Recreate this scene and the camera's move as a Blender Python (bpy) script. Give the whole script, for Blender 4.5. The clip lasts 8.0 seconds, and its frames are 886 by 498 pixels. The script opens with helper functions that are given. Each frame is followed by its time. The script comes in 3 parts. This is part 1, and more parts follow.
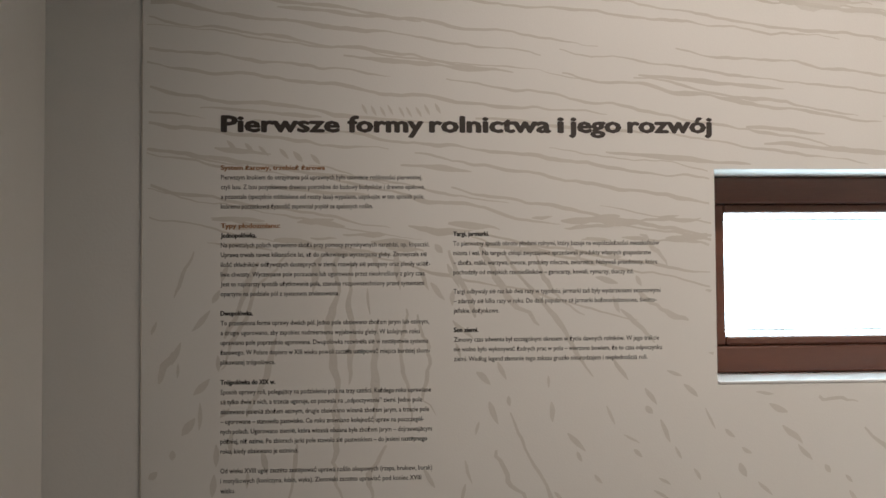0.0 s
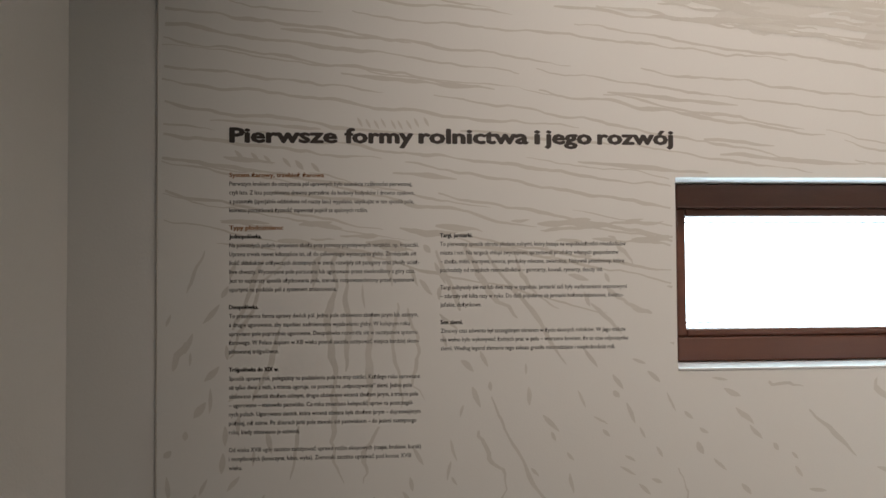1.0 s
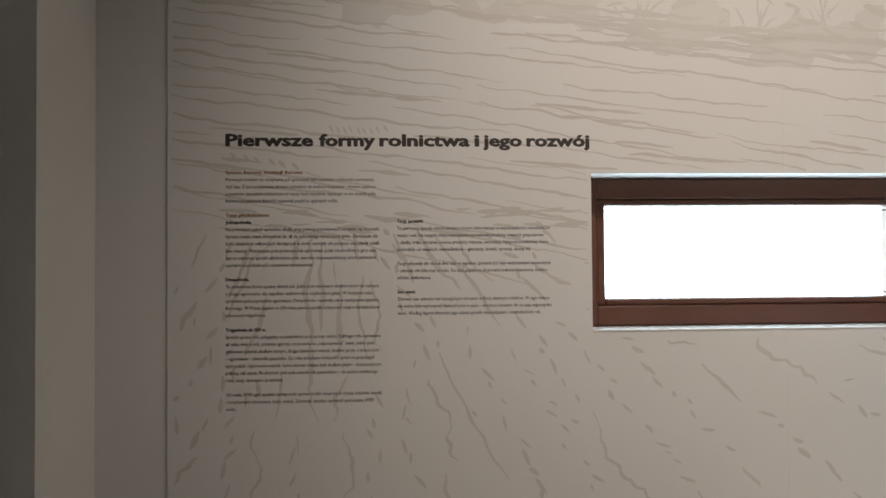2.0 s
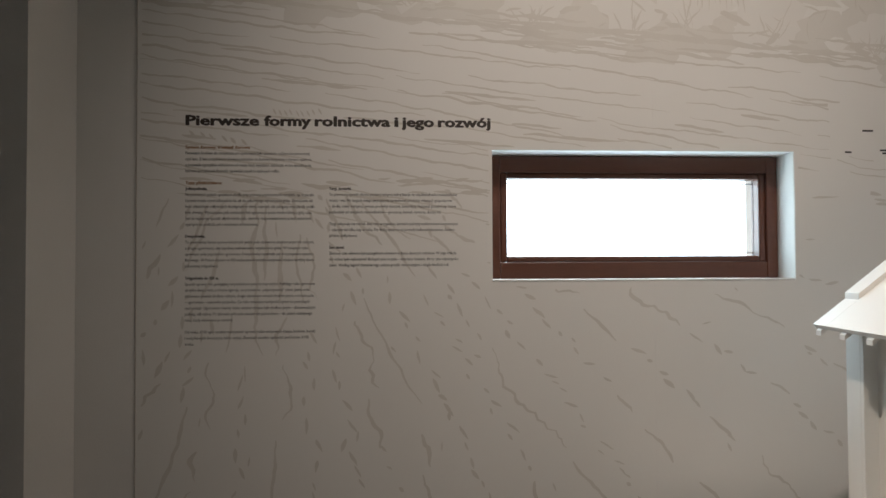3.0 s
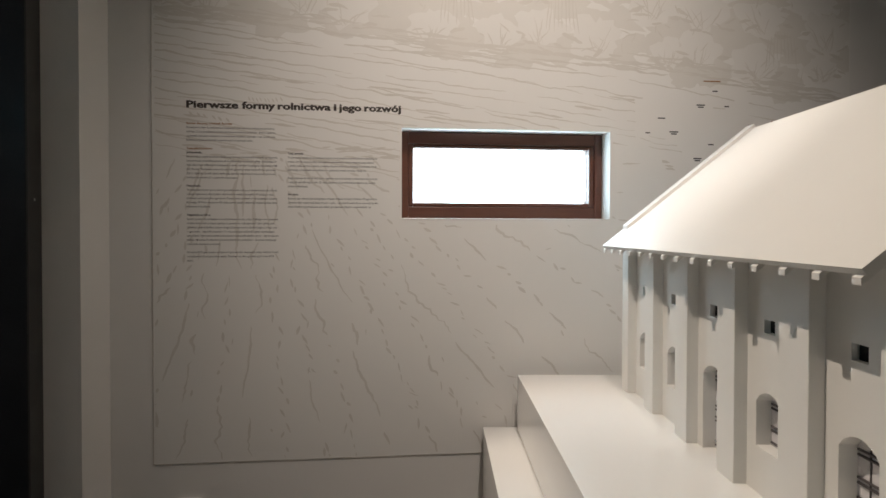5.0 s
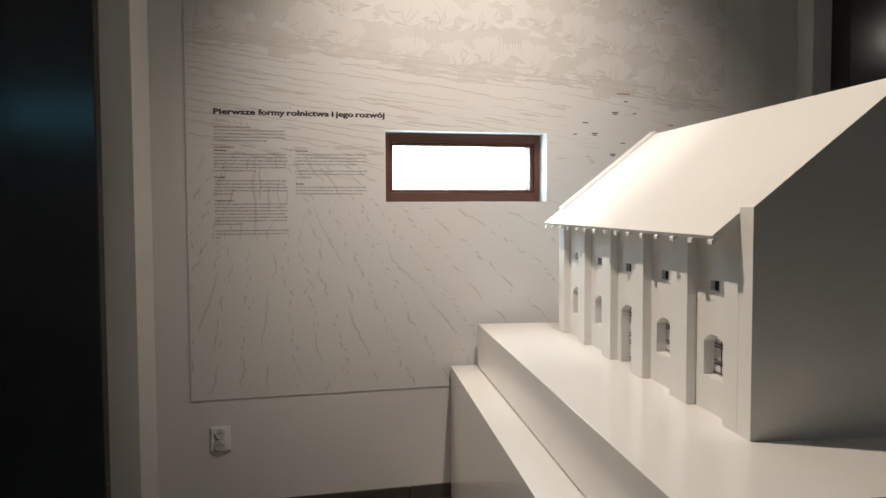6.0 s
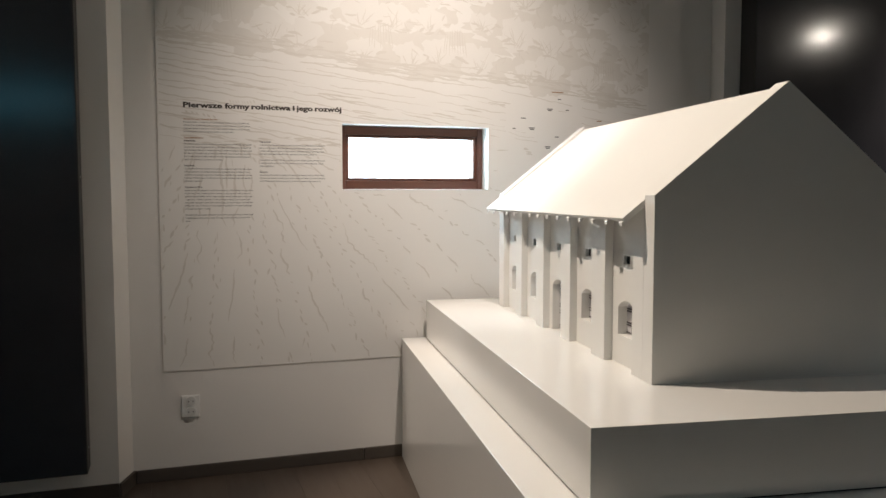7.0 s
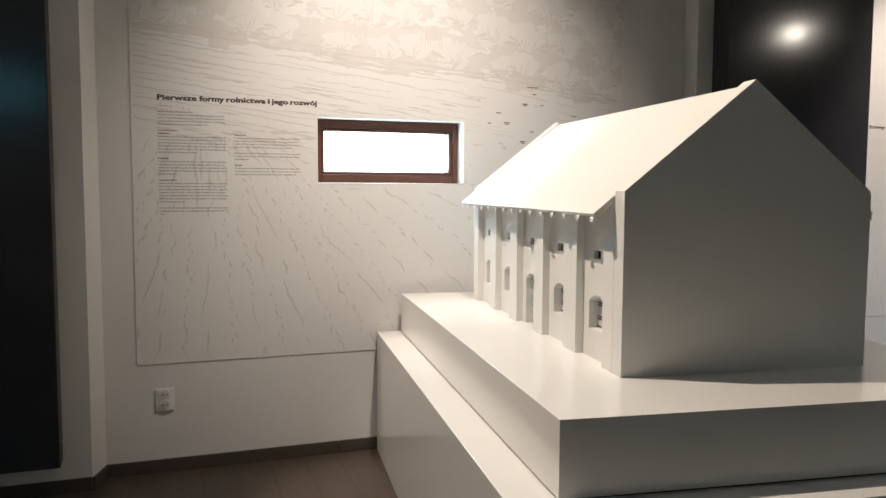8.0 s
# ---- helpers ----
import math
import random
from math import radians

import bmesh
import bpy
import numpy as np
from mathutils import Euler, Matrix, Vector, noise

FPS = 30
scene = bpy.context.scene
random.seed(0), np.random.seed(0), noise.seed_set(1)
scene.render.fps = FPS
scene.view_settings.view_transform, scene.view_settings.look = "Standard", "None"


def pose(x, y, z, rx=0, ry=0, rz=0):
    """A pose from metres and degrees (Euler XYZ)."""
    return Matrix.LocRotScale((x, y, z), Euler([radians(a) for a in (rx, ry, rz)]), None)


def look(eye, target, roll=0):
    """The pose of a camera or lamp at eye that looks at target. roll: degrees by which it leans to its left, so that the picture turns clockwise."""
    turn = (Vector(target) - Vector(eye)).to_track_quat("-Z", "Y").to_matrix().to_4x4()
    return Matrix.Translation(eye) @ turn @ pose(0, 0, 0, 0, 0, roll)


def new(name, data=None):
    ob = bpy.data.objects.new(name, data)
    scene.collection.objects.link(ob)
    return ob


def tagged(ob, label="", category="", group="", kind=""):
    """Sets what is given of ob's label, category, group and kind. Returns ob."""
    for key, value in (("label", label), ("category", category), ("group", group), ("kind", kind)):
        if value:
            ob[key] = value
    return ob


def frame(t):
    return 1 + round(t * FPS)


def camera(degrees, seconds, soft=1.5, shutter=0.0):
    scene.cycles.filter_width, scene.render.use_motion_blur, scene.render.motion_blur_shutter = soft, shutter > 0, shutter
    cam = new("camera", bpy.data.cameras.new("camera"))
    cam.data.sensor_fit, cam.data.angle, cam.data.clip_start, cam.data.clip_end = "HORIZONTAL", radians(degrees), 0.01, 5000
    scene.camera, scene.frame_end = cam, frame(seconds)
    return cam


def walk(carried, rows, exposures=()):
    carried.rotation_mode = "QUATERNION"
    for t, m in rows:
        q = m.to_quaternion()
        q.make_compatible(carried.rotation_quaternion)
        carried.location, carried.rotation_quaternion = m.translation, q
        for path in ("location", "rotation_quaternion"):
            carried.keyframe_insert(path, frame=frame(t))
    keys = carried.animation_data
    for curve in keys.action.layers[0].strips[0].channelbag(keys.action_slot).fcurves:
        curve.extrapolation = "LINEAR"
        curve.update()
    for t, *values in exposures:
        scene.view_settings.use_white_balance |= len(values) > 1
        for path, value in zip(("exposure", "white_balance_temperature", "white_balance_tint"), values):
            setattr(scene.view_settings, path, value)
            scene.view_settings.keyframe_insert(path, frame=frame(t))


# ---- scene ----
cam = camera(58.00, 8.0, soft=1.5)
PATH = [
    (0, (0.371, -1.167, 1.503), (0.474, 0.830, 1.565), -0.38),
    (0.5, (0.357, -1.186, 1.502), (0.493, 0.808, 1.565), -0.38),
    (1, (0.359, -1.290, 1.501), (0.501, 0.704, 1.560), -0.35),
    (2.5, (0.520, -1.749, 1.422), (0.629, 0.248, 1.468), -0.47),
    (3, (0.576, -1.914, 1.362), (0.723, 0.080, 1.419), -0.28),
    (3.5, (0.577, -2.093, 1.323), (0.784, -0.104, 1.363), -0.14),
    (4, (0.588, -2.289, 1.295), (0.819, -0.303, 1.315), 0.20),
    (4.5, (0.583, -2.527, 1.285), (0.844, -0.544, 1.277), 0.39),
    (5, (0.594, -2.790, 1.297), (0.870, -0.810, 1.252), 0.12),
    (6.5, (0.068, -3.736, 1.322), (0.667, -1.832, 1.199), -0.13),
    (7, (0.068, -3.827, 1.320), (0.701, -1.935, 1.182), -0.01),
    (7.5, (0.069, -3.853, 1.334), (0.735, -1.973, 1.178), 0.31),
    (8, (0.074, -3.851, 1.325), (0.759, -1.978, 1.170), 0.28),
]

EXPOSURES = [(0.0, 0.64), (1.0, 0.54), (2.5, 0.30), (3.0, 0.1), (4.5, 0.35), (5.0, 0.55), (6.5, 1.0), (8.0, 1.28)]
walk(cam, [(t, look(e, g, r)) for t, e, g, r in PATH], EXPOSURES)

# ---- world, lights ----
world = bpy.data.worlds.new("sky")
scene.world = world
world.use_nodes = True
sky = world.node_tree.nodes.new("ShaderNodeTexSky")
sky.sky_type, sky.sun_disc = "NISHITA", False
sky.sun_elevation, sky.sun_rotation = radians(40), radians(160)
world.node_tree.nodes["Background"].inputs[1].default_value = 0.12
world.node_tree.links.new(sky.outputs[0], world.node_tree.nodes["Background"].inputs[0])

CEILING = 3.70


def spot(name, eye, target, watts, angle, blend, size, colour):
    data = bpy.data.lights.new(name, "SPOT")
    data.energy, data.spot_size, data.spot_blend = watts, radians(angle), blend
    data.shadow_soft_size, data.color = size, colour
    ob = new(name, data)
    ob.matrix_world = look(eye, target)
    return ob


WARM = (1.0, 0.868, 0.768)
spot("model_spot", (-0.06, -1.16, 3.60), (1.40, -1.72, 0.85), 160, 64, 0.4, 0.014, (1.0, 0.85, 0.70))
spot("mural_spot", (1.10, -1.50, 3.14), (1.26, 0.0, 1.62), 78, 77, 1.0, 0.02, WARM)
# added cool fill from the hall side, stands for no particular fixture
spot("hall_fill", (5.97, -4.10, 2.86), (5.2, -2.6, 0.0), 70, 95, 0.6, 0.03, (0.74, 0.88, 1.0))
spot("bay_spot", (4.95, -1.35, 2.86), (4.8, 0.0, 1.6), 55, 80, 0.7, 0.02, WARM)
day = bpy.data.lights.new("window_daylight", "AREA")
day.shape, day.size, day.size_y, day.energy, day.color = "RECTANGLE", 0.66, 0.20, 2.4, (0.62, 0.86, 1.0)
new("window_daylight", day).matrix_world = look((1.215, 0.165, 1.50), (1.215, -1.0, 1.50))


# ---- materials ----
def material(name, colour, rough=0.5, metal=0.0, vary=0.08, scale=6.0, grain=60.0, bump=0.05, tint=None, rough_vary=0.1, stretch=(1, 1, 1), piece=0.0, coat=0.0):
    """Principled material with two scales of variation in colour and roughness and a fine relief."""
    m = bpy.data.materials.new(name)
    m.use_nodes = True
    nt = m.node_tree
    n, ln = nt.nodes, nt.links
    b = n["Principled BSDF"]
    b.inputs["Metallic"].default_value = metal
    b.inputs["Coat Weight"].default_value = coat
    co = n.new("ShaderNodeTexCoord")
    mp = n.new("ShaderNodeMapping")
    mp.inputs["Scale"].default_value = stretch
    ln.new(co.outputs["Object"], mp.inputs["Vector"])
    big, small = n.new("ShaderNodeTexNoise"), n.new("ShaderNodeTexNoise")
    big.inputs["Scale"].default_value, big.inputs["Detail"].default_value = scale, 5
    small.inputs["Scale"].default_value, small.inputs["Detail"].default_value = grain, 4
    for q in (big, small):
        ln.new(mp.outputs["Vector"], q.inputs["Vector"])
    mix = n.new("ShaderNodeMix")
    mix.data_type = "RGBA"
    dark = tint or tuple(c * (1 - 2.2 * vary) for c in colour)
    lite = tuple(min(1, c * (1 + 0.6 * vary)) for c in colour)
    mix.inputs["A"].default_value, mix.inputs["B"].default_value = (*dark, 1), (*lite, 1)
    add = n.new("ShaderNodeMath")
    add.operation = "MULTIPLY_ADD"
    add.inputs[1].default_value = 0.45
    ln.new(small.outputs[0], add.inputs[0])
    half = n.new("ShaderNodeMath")
    half.operation = "MULTIPLY"
    half.inputs[1].default_value = 0.65
    ln.new(big.outputs[0], half.inputs[0])
    ln.new(half.outputs[0], add.inputs[2])
    value = add.outputs[0]
    if piece:
        info = n.new("ShaderNodeObjectInfo")
        per = n.new("ShaderNodeMath")
        per.operation = "MULTIPLY_ADD"
        per.inputs[1].default_value = piece
        ln.new(info.outputs["Random"], per.inputs[0])
        ln.new(value, per.inputs[2])
        value = per.outputs[0]
    ln.new(value, mix.inputs["Factor"])
    ln.new(mix.outputs["Result"], b.inputs["Base Color"])
    rr = n.new("ShaderNodeMapRange")
    rr.inputs["To Min"].default_value, rr.inputs["To Max"].default_value = max(0.02, rough - rough_vary), min(1, rough + rough_vary)
    ln.new(big.outputs[0], rr.inputs["Value"])
    ln.new(rr.outputs[0], b.inputs["Roughness"])
    if bump:
        bp = n.new("ShaderNodeBump")
        bp.inputs["Strength"].default_value, bp.inputs["Distance"].default_value = bump, 0.002
        ln.new(small.outputs[0], bp.inputs["Height"])
        ln.new(bp.outputs[0], b.inputs["Normal"])
    return m


def glowing(name, colour, strength):
    m = bpy.data.materials.new(name)
    m.use_nodes = True
    b = m.node_tree.nodes["Principled BSDF"]
    b.inputs["Base Color"].default_value = (0, 0, 0, 1)
    b.inputs["Emission Color"].default_value = (*colour, 1)
    b.inputs["Emission Strength"].default_value = strength
    return m


PAINT = material("wall_paint", (0.78, 0.76, 0.73), 0.75, vary=0.03, scale=2.5, grain=220, bump=0.12)
PAPER = material("mural_paper", (0.80, 0.78, 0.745), 0.6, vary=0.025, scale=3, grain=420, bump=0.10)
INK_LINE = material("beige_print", (0.670, 0.632, 0.575), 0.6, vary=0.06, scale=9, grain=300, bump=0.05)
INK_NEAR = material("soft_beige_print", (0.705, 0.671, 0.619), 0.6, vary=0.10, scale=14, grain=300, bump=0.05)
INK_MID = material("mid_beige_print", (0.70, 0.665, 0.61), 0.6, vary=0.08, scale=9, grain=300, bump=0.05)
INK_PALE = material("pale_beige_print", (0.735, 0.706, 0.657), 0.6, vary=0.06, scale=9, grain=300, bump=0.05)
INK_ISLE = material("palest_beige_print", (0.775, 0.752, 0.713), 0.6, vary=0.03, scale=9, grain=300, bump=0.05)
INK_DARK = material("dark_brown_print", (0.048, 0.037, 0.032), 0.55, vary=0.1, scale=30, grain=300, bump=0.0)
INK_TEXT = material("black_print", (0.035, 0.033, 0.031), 0.55, vary=0.1, scale=30, grain=300, bump=0.0)
INK_RUST = material("rust_print", (0.34, 0.16, 0.06), 0.55, vary=0.1, scale=30, grain=300, bump=0.0)
LACQUER = material("white_lacquer", (0.80, 0.79, 0.77), 0.18, vary=0.02, scale=3, grain=90, bump=0.0, rough_vary=0.004)
MODEL = material("model_white", (0.75, 0.74, 0.715), 0.55, vary=0.025, scale=12, grain=240, bump=0.05)
# near black for the shade inside the model's vents and the plinth's gap
HOLLOW_SHADE = material("hollow_shade", (0.012, 0.012, 0.014), 0.7, vary=0.2, scale=40, bump=0.0)
GRID = material("window_grid", (0.09, 0.08, 0.085), 0.5, vary=0.1, scale=60, bump=0.0)
PANE_PALE = material("model_pane", (0.74, 0.72, 0.74), 0.25, vary=0.03, scale=30, bump=0.0)
BLACK = material("black_panel", (0.050, 0.050, 0.058), 0.15, vary=0.2, scale=4, grain=160, bump=0.012, rough_vary=0.02)
BLACK_EDGE = material("black_edge", (0.035, 0.033, 0.032), 0.45, vary=0.15, scale=9, grain=200, bump=0.03)
STEEL = material("steel", (0.6, 0.6, 0.6), 0.3, 1.0, vary=0.05, scale=50, bump=0.0)
WOOD = material("mahogany_frame", (0.115, 0.036, 0.017), 0.45, vary=0.22, scale=7, grain=46, bump=0.10, stretch=(1, 1, 9), coat=0.15)
WOOD_X = material("mahogany_rail", (0.115, 0.036, 0.017), 0.45, vary=0.22, scale=7, grain=46, bump=0.10, stretch=(1, 9, 9), coat=0.15)
SKIRT = material("baseboard_wood", (0.075, 0.062, 0.052), 0.5, vary=0.16, scale=5, grain=60, bump=0.1, stretch=(0.6, 1, 8), piece=0.25)
PLANK = material("floor_wood", (0.074, 0.055, 0.042), 0.42, vary=0.2, scale=4, grain=38, bump=0.1, stretch=(7, 0.7, 1), piece=0.3)
PLASTIC = material("socket_plastic", (0.86, 0.86, 0.84), 0.28, vary=0.02, scale=40, bump=0.0)
# darker tones for the shade in the socket's hollows, which are flat discs
HOLE_SHADE = material("socket_hole_shade", (0.03, 0.03, 0.03), 0.5, bump=0.0)
CUP_SHADE = material("socket_cup_shade", (0.72, 0.72, 0.70), 0.35, bump=0)
SPACER = material("glazing_spacer", (0.42, 0.43, 0.45), 0.4, 0.6, vary=0.05, bump=0.0)
OUTSIDE = glowing("bright_sky", (0.88, 0.96, 1.0), 2.6)
LAMP_GLOW = glowing("lamp_glow", (1.0, 0.90, 0.78), 380.0)
SCREEN = glowing("teal_screen", (0.11, 0.40, 0.54), 1.5)
CEIL = material("ceiling_paint", (0.70, 0.69, 0.67), 0.8, vary=0.03, scale=2, grain=200, bump=0.08)

GLASS = bpy.data.materials.new("window_glass")
GLASS.use_nodes = True
GLASS.node_tree.nodes["Principled BSDF"].inputs["Transmission Weight"].default_value = 1.0
GLASS.node_tree.nodes["Principled BSDF"].inputs["Roughness"].default_value = 0.0
GLASS.node_tree.nodes["Principled BSDF"].inputs["IOR"].default_value = 1.1


# ---- mesh helpers ----
def box(bm, x0, x1, y0, y1, z0, z1, bevel=0.0, segments=2):
    made = bmesh.ops.create_cube(bm, size=1.0, matrix=Matrix.Translation(((x0 + x1) / 2, (y0 + y1) / 2, (z0 + z1) / 2)) @ Matrix.Diagonal((x1 - x0, y1 - y0, z1 - z0, 1)))
    if bevel:
        edges = {e for v in made["verts"] for e in v.link_edges}
        bmesh.ops.bevel(bm, geom=list(edges), offset=bevel, segments=segments, affect="EDGES", profile=0.5)
    return bm


def prism(bm, outline, axis, a, b):
    """Extrudes a closed outline of pairs along an axis from a to b."""
    def at(p, q, h):
        return {"x": (h, p, q), "y": (p, h, q), "z": (p, q, h)}[axis]
    lo = [bm.verts.new(at(p, q, a)) for p, q in outline]
    hi = [bm.verts.new(at(p, q, b)) for p, q in outline]
    bm.faces.new(lo), bm.faces.new(hi[::-1])
    for i in range(len(lo)):
        j = (i + 1) % len(lo)
        bm.faces.new((lo[j], lo[i], hi[i], hi[j]))
    bmesh.ops.recalc_face_normals(bm, faces=bm.faces)
    return bm


def rod(bm, centre, direction, radius, length, sides=24, radius_end=None):
    turn = Vector(direction).to_track_quat("Z", "Y").to_matrix().to_4x4()
    bmesh.ops.create_cone(bm, cap_ends=True, segments=sides, radius1=radius, radius2=radius if radius_end is None else radius_end, depth=length, matrix=Matrix.Translation(centre) @ turn)
    return bm


def part(name, bm, mat, parent=None, label="", smooth=False):
    me = bpy.data.meshes.new(name)
    bm.to_mesh(me)
    bm.free()
    me.materials.append(mat)
    if smooth:
        for p in me.polygons:
            p.use_smooth = True
    ob = new(name, me)
    if parent:
        ob.parent = parent
        ob.matrix_parent_inverse = parent.matrix_basis.inverted()
    if label:
        tagged(ob, label)
    return ob


def thing(name, place, label, category, group="", kind=""):
    ob = new(name)
    ob.empty_display_size = 0.1
    ob.matrix_basis = Matrix.Translation(place)
    return tagged(ob, label, category, group, kind)


def B():
    return bmesh.new()


# ---- the room ----
BAY_L, BAY_R, PIER = -0.139, 2.930, -0.140     # bay's corners and the pier fronts
X_L, X_R, Y_S = -2.30, 7.60, -6.60
WX0, WX1, WZ0, WZ1 = 0.837, 1.592, 1.341, 1.656   # window opening
PIER2 = 4.12
BAY_LF, BAY_RF = -0.190, 2.913      # front corners of the splayed piers

bm = B()
box(bm, BAY_L - 0.3, WX0, 0, 0.30, 0, CEILING)
box(bm, WX1, X_R, 0, 0.30, 0, CEILING)
box(bm, WX0, WX1, 0, 0.30, 0, WZ0)
box(bm, WX0, WX1, 0, 0.30, WZ1, CEILING)
tagged(part("wall_north", bm, PAINT), "off-white painted wall of the exhibition bay", "wall", kind="structure")
tagged(part("wall_pier", prism(B(), [(X_L, PIER), (BAY_LF, PIER), (BAY_L, -0.001), (X_L, -0.001)], "z", 0, CEILING), PAINT), "off-white painted wall pier beside the bay", "wall", kind="structure")
tagged(part("wall_pier", prism(B(), [(BAY_RF, PIER), (PIER2, PIER), (PIER2, -0.001), (BAY_R, -0.001)], "z", 0, CEILING), PAINT), "off-white painted wall pier between two bays", "wall", kind="structure")
tagged(part("wall_west", box(B(), X_L - 0.2, X_L - 0.001, Y_S, 0, 0, CEILING), PAINT), "plain off-white painted side wall", "wall", kind="structure")
tagged(part("wall_east", box(B(), X_R + 0.001, X_R + 0.2, Y_S, 0, 0, CEILING), PAINT), "plain off-white painted side wall", "wall", kind="structure")
tagged(part("wall_south", box(B(), X_L - 0.2, X_R + 0.2, Y_S - 0.2, Y_S - 0.001, 0, CEILING), PAINT), "plain off-white painted wall opposite the bays", "wall", kind="structure")
tagged(part("ceiling", box(B(), X_L - 0.2, X_R + 0.2, Y_S - 0.2, 0.3, CEILING + 0.001, CEILING + 0.15), CEIL), "plain matt off-white ceiling", "ceiling", kind="structure")
floor = tagged(part("floor", box(B(), X_L - 0.2, X_R + 0.2, Y_S - 0.2, 0.3, -0.15, -0.008), material("underfloor", (0.055, 0.040, 0.030), 0.7)), "dark brown wooden plank floor", "floor", kind="structure")


def skirting(x0, x1, y0, y1):
    bm = B()
    box(bm, x0, x1, y0, y1, 0.0, 0.060, 0.003, 2)
    return tagged(part("baseboard", bm, SKIRT), "dark grey-brown wooden baseboard", "baseboard", kind="structure")


skirting(BAY_L + 0.013, 0.931, -0.013, -0.001)
skirting(0.933, BAY_R - 0.013, -0.013, -0.001)
for back, front, out in ((BAY_L, BAY_LF, 1), (BAY_R, BAY_RF, -1)):
    bm = prism(B(), [(back + out * 0.001, -0.001), (front + out * 0.001, PIER - 0.013), (front + out * 0.013, PIER - 0.013), (back + out * 0.013, -0.001)], "z", 0.0, 0.060)
    tagged(part("baseboard", bm, SKIRT), "dark grey-brown wooden baseboard", "baseboard", kind="structure")
skirting(X_L, BAY_LF, PIER - 0.013, PIER - 0.001)
skirting(BAY_RF, PIER2, PIER - 0.013, PIER - 0.001)
skirting(PIER2 + 0.013, X_R, -0.013, -0.001)

# ---- window ----
win = thing("window_1", (1.219, 0.13, WZ0), "narrow mahogany-brown wooden window with bright daylight behind", "window", kind="structure")
FY = 0.078


def rail_frame(bm_v, bm_h, x0, x1, z0, z1, wide, high, y0, y1, bevel):
    """Stiles of one width and rails of another round an opening."""
    box(bm_v, x0, x0 + wide, y0, y1, z0, z1, bevel)
    box(bm_v, x1 - wide, x1, y0, y1, z0, z1, bevel)
    box(bm_h, x0 + wide, x1 - wide, y0 + 0.0006, y1, z0, z0 + high, bevel)
    box(bm_h, x0 + wide, x1 - wide, y0 + 0.0006, y1, z1 - high, z1, bevel)


v, h = B(), B()
rail_frame(v, h, WX0 + 0.002, WX1 - 0.002, WZ0 + 0.002, WZ1 - 0.002, 0.029, 0.042, FY, FY + 0.07, 0.003)
fr = part("window_frame", v, WOOD, win, "mahogany-brown stained timber frame")
part("frame_rail", h, WOOD_X, fr)
v, h = B(), B()
rail_frame(v, h, WX0 + 0.0315, WX1 - 0.0315, WZ0 + 0.0445, WZ1 - 0.0445, 0.018, 0.0145, FY + 0.006, FY + 0.052, 0.004)
sash = part("sash", v, WOOD, win)
part("sash_rail", h, WOOD_X, sash)
GX0, GX1, GZ0, GZ1 = WX0 + 0.0495, WX1 - 0.0495, WZ0 + 0.059, WZ1 - 0.059
pane = part("pane", box(B(), GX0, GX1, FY + 0.035, FY + 0.040, GZ0, GZ1), GLASS, win, "clear double-glazed pane")
pane.visible_shadow = False
bm = B()
for z in (GZ0 + 0.0065, GZ1 - 0.0095):
    box(bm, GX0, GX1, FY + 0.043, FY + 0.051, z, z + 0.0025)
part("glazing_spacer", bm, SPACER, win, "thin dark metal spacer bars in the glazing")
sill = B()
box(sill, WX0 + 0.001, WX1 - 0.001, -0.0045, FY - 0.001, WZ0 - 0.0035, WZ0 + 0.001, 0.0015)
part("window_sill", sill, LACQUER, win, "thin white window sill")
tagged(part("backdrop", box(B(), 0.2, 2.3, 0.60, 0.62, 0.8, 2.4), OUTSIDE), "overexposed bright white sky outside the window", "sky", kind="structure")

# ---- mural ----
MX1, MZ0, MZ1, PRINT = 2.530, 0.508, 2.90, -0.00312
mural = thing("mural", (0, -0.003, MZ0), "pale wall mural with beige engraved field drawing and dark text", "mural")


def sheet(x0, x1):
    """One strip of wall paper with the window cut out."""
    bm = B()
    cuts = [(x0, min(x1, WX0 - 0.001), MZ0, MZ1)] if x0 < WX0 else []
    if x1 > WX1:
        cuts.append((max(x0, WX1 + 0.001), x1, MZ0, MZ1))
    a, b = max(x0, WX0 - 0.001), min(x1, WX1 + 0.001)
    cuts += [(a, b, MZ0, WZ0 - 0.0045), (a, b, WZ1 + 0.0005, MZ1)]
    for p, q, r, s in cuts:
        box(bm, p, q, -0.003, -0.0005, r, s)
    return part("paper_strip", bm, PAPER, mural)


sheet(0.0, 1.2348)
sheet(1.2351, MX1)
bm = B()
box(bm, -0.0022, -0.0002, -0.0036, -0.0005, MZ0 - 0.002, MZ1)
box(bm, -0.0002, MX1, -0.0036, -0.0005, MZ0 - 0.0022, MZ0 - 0.0002)
part("edge_trim", bm, material("mural_edge", (0.62, 0.575, 0.515), 0.6), mural, "thin darker cut edge of the mural")

rng = random.Random(7)
SPOTS = []


def blocked(x, z):
    if not (0.004 < x < MX1 - 0.004 and MZ0 + 0.004 < z < 2.75):
        return True
    if WX0 - 0.006 < x < WX1 + 0.006 and WZ0 - 0.014 < z < WZ1 + 0.006:
        return True
    return 1.69 < x < 2.12 and 1.53 < z < 1.78 and (noise.noise((x * 9, z * 9, 3.3)) > -0.25)


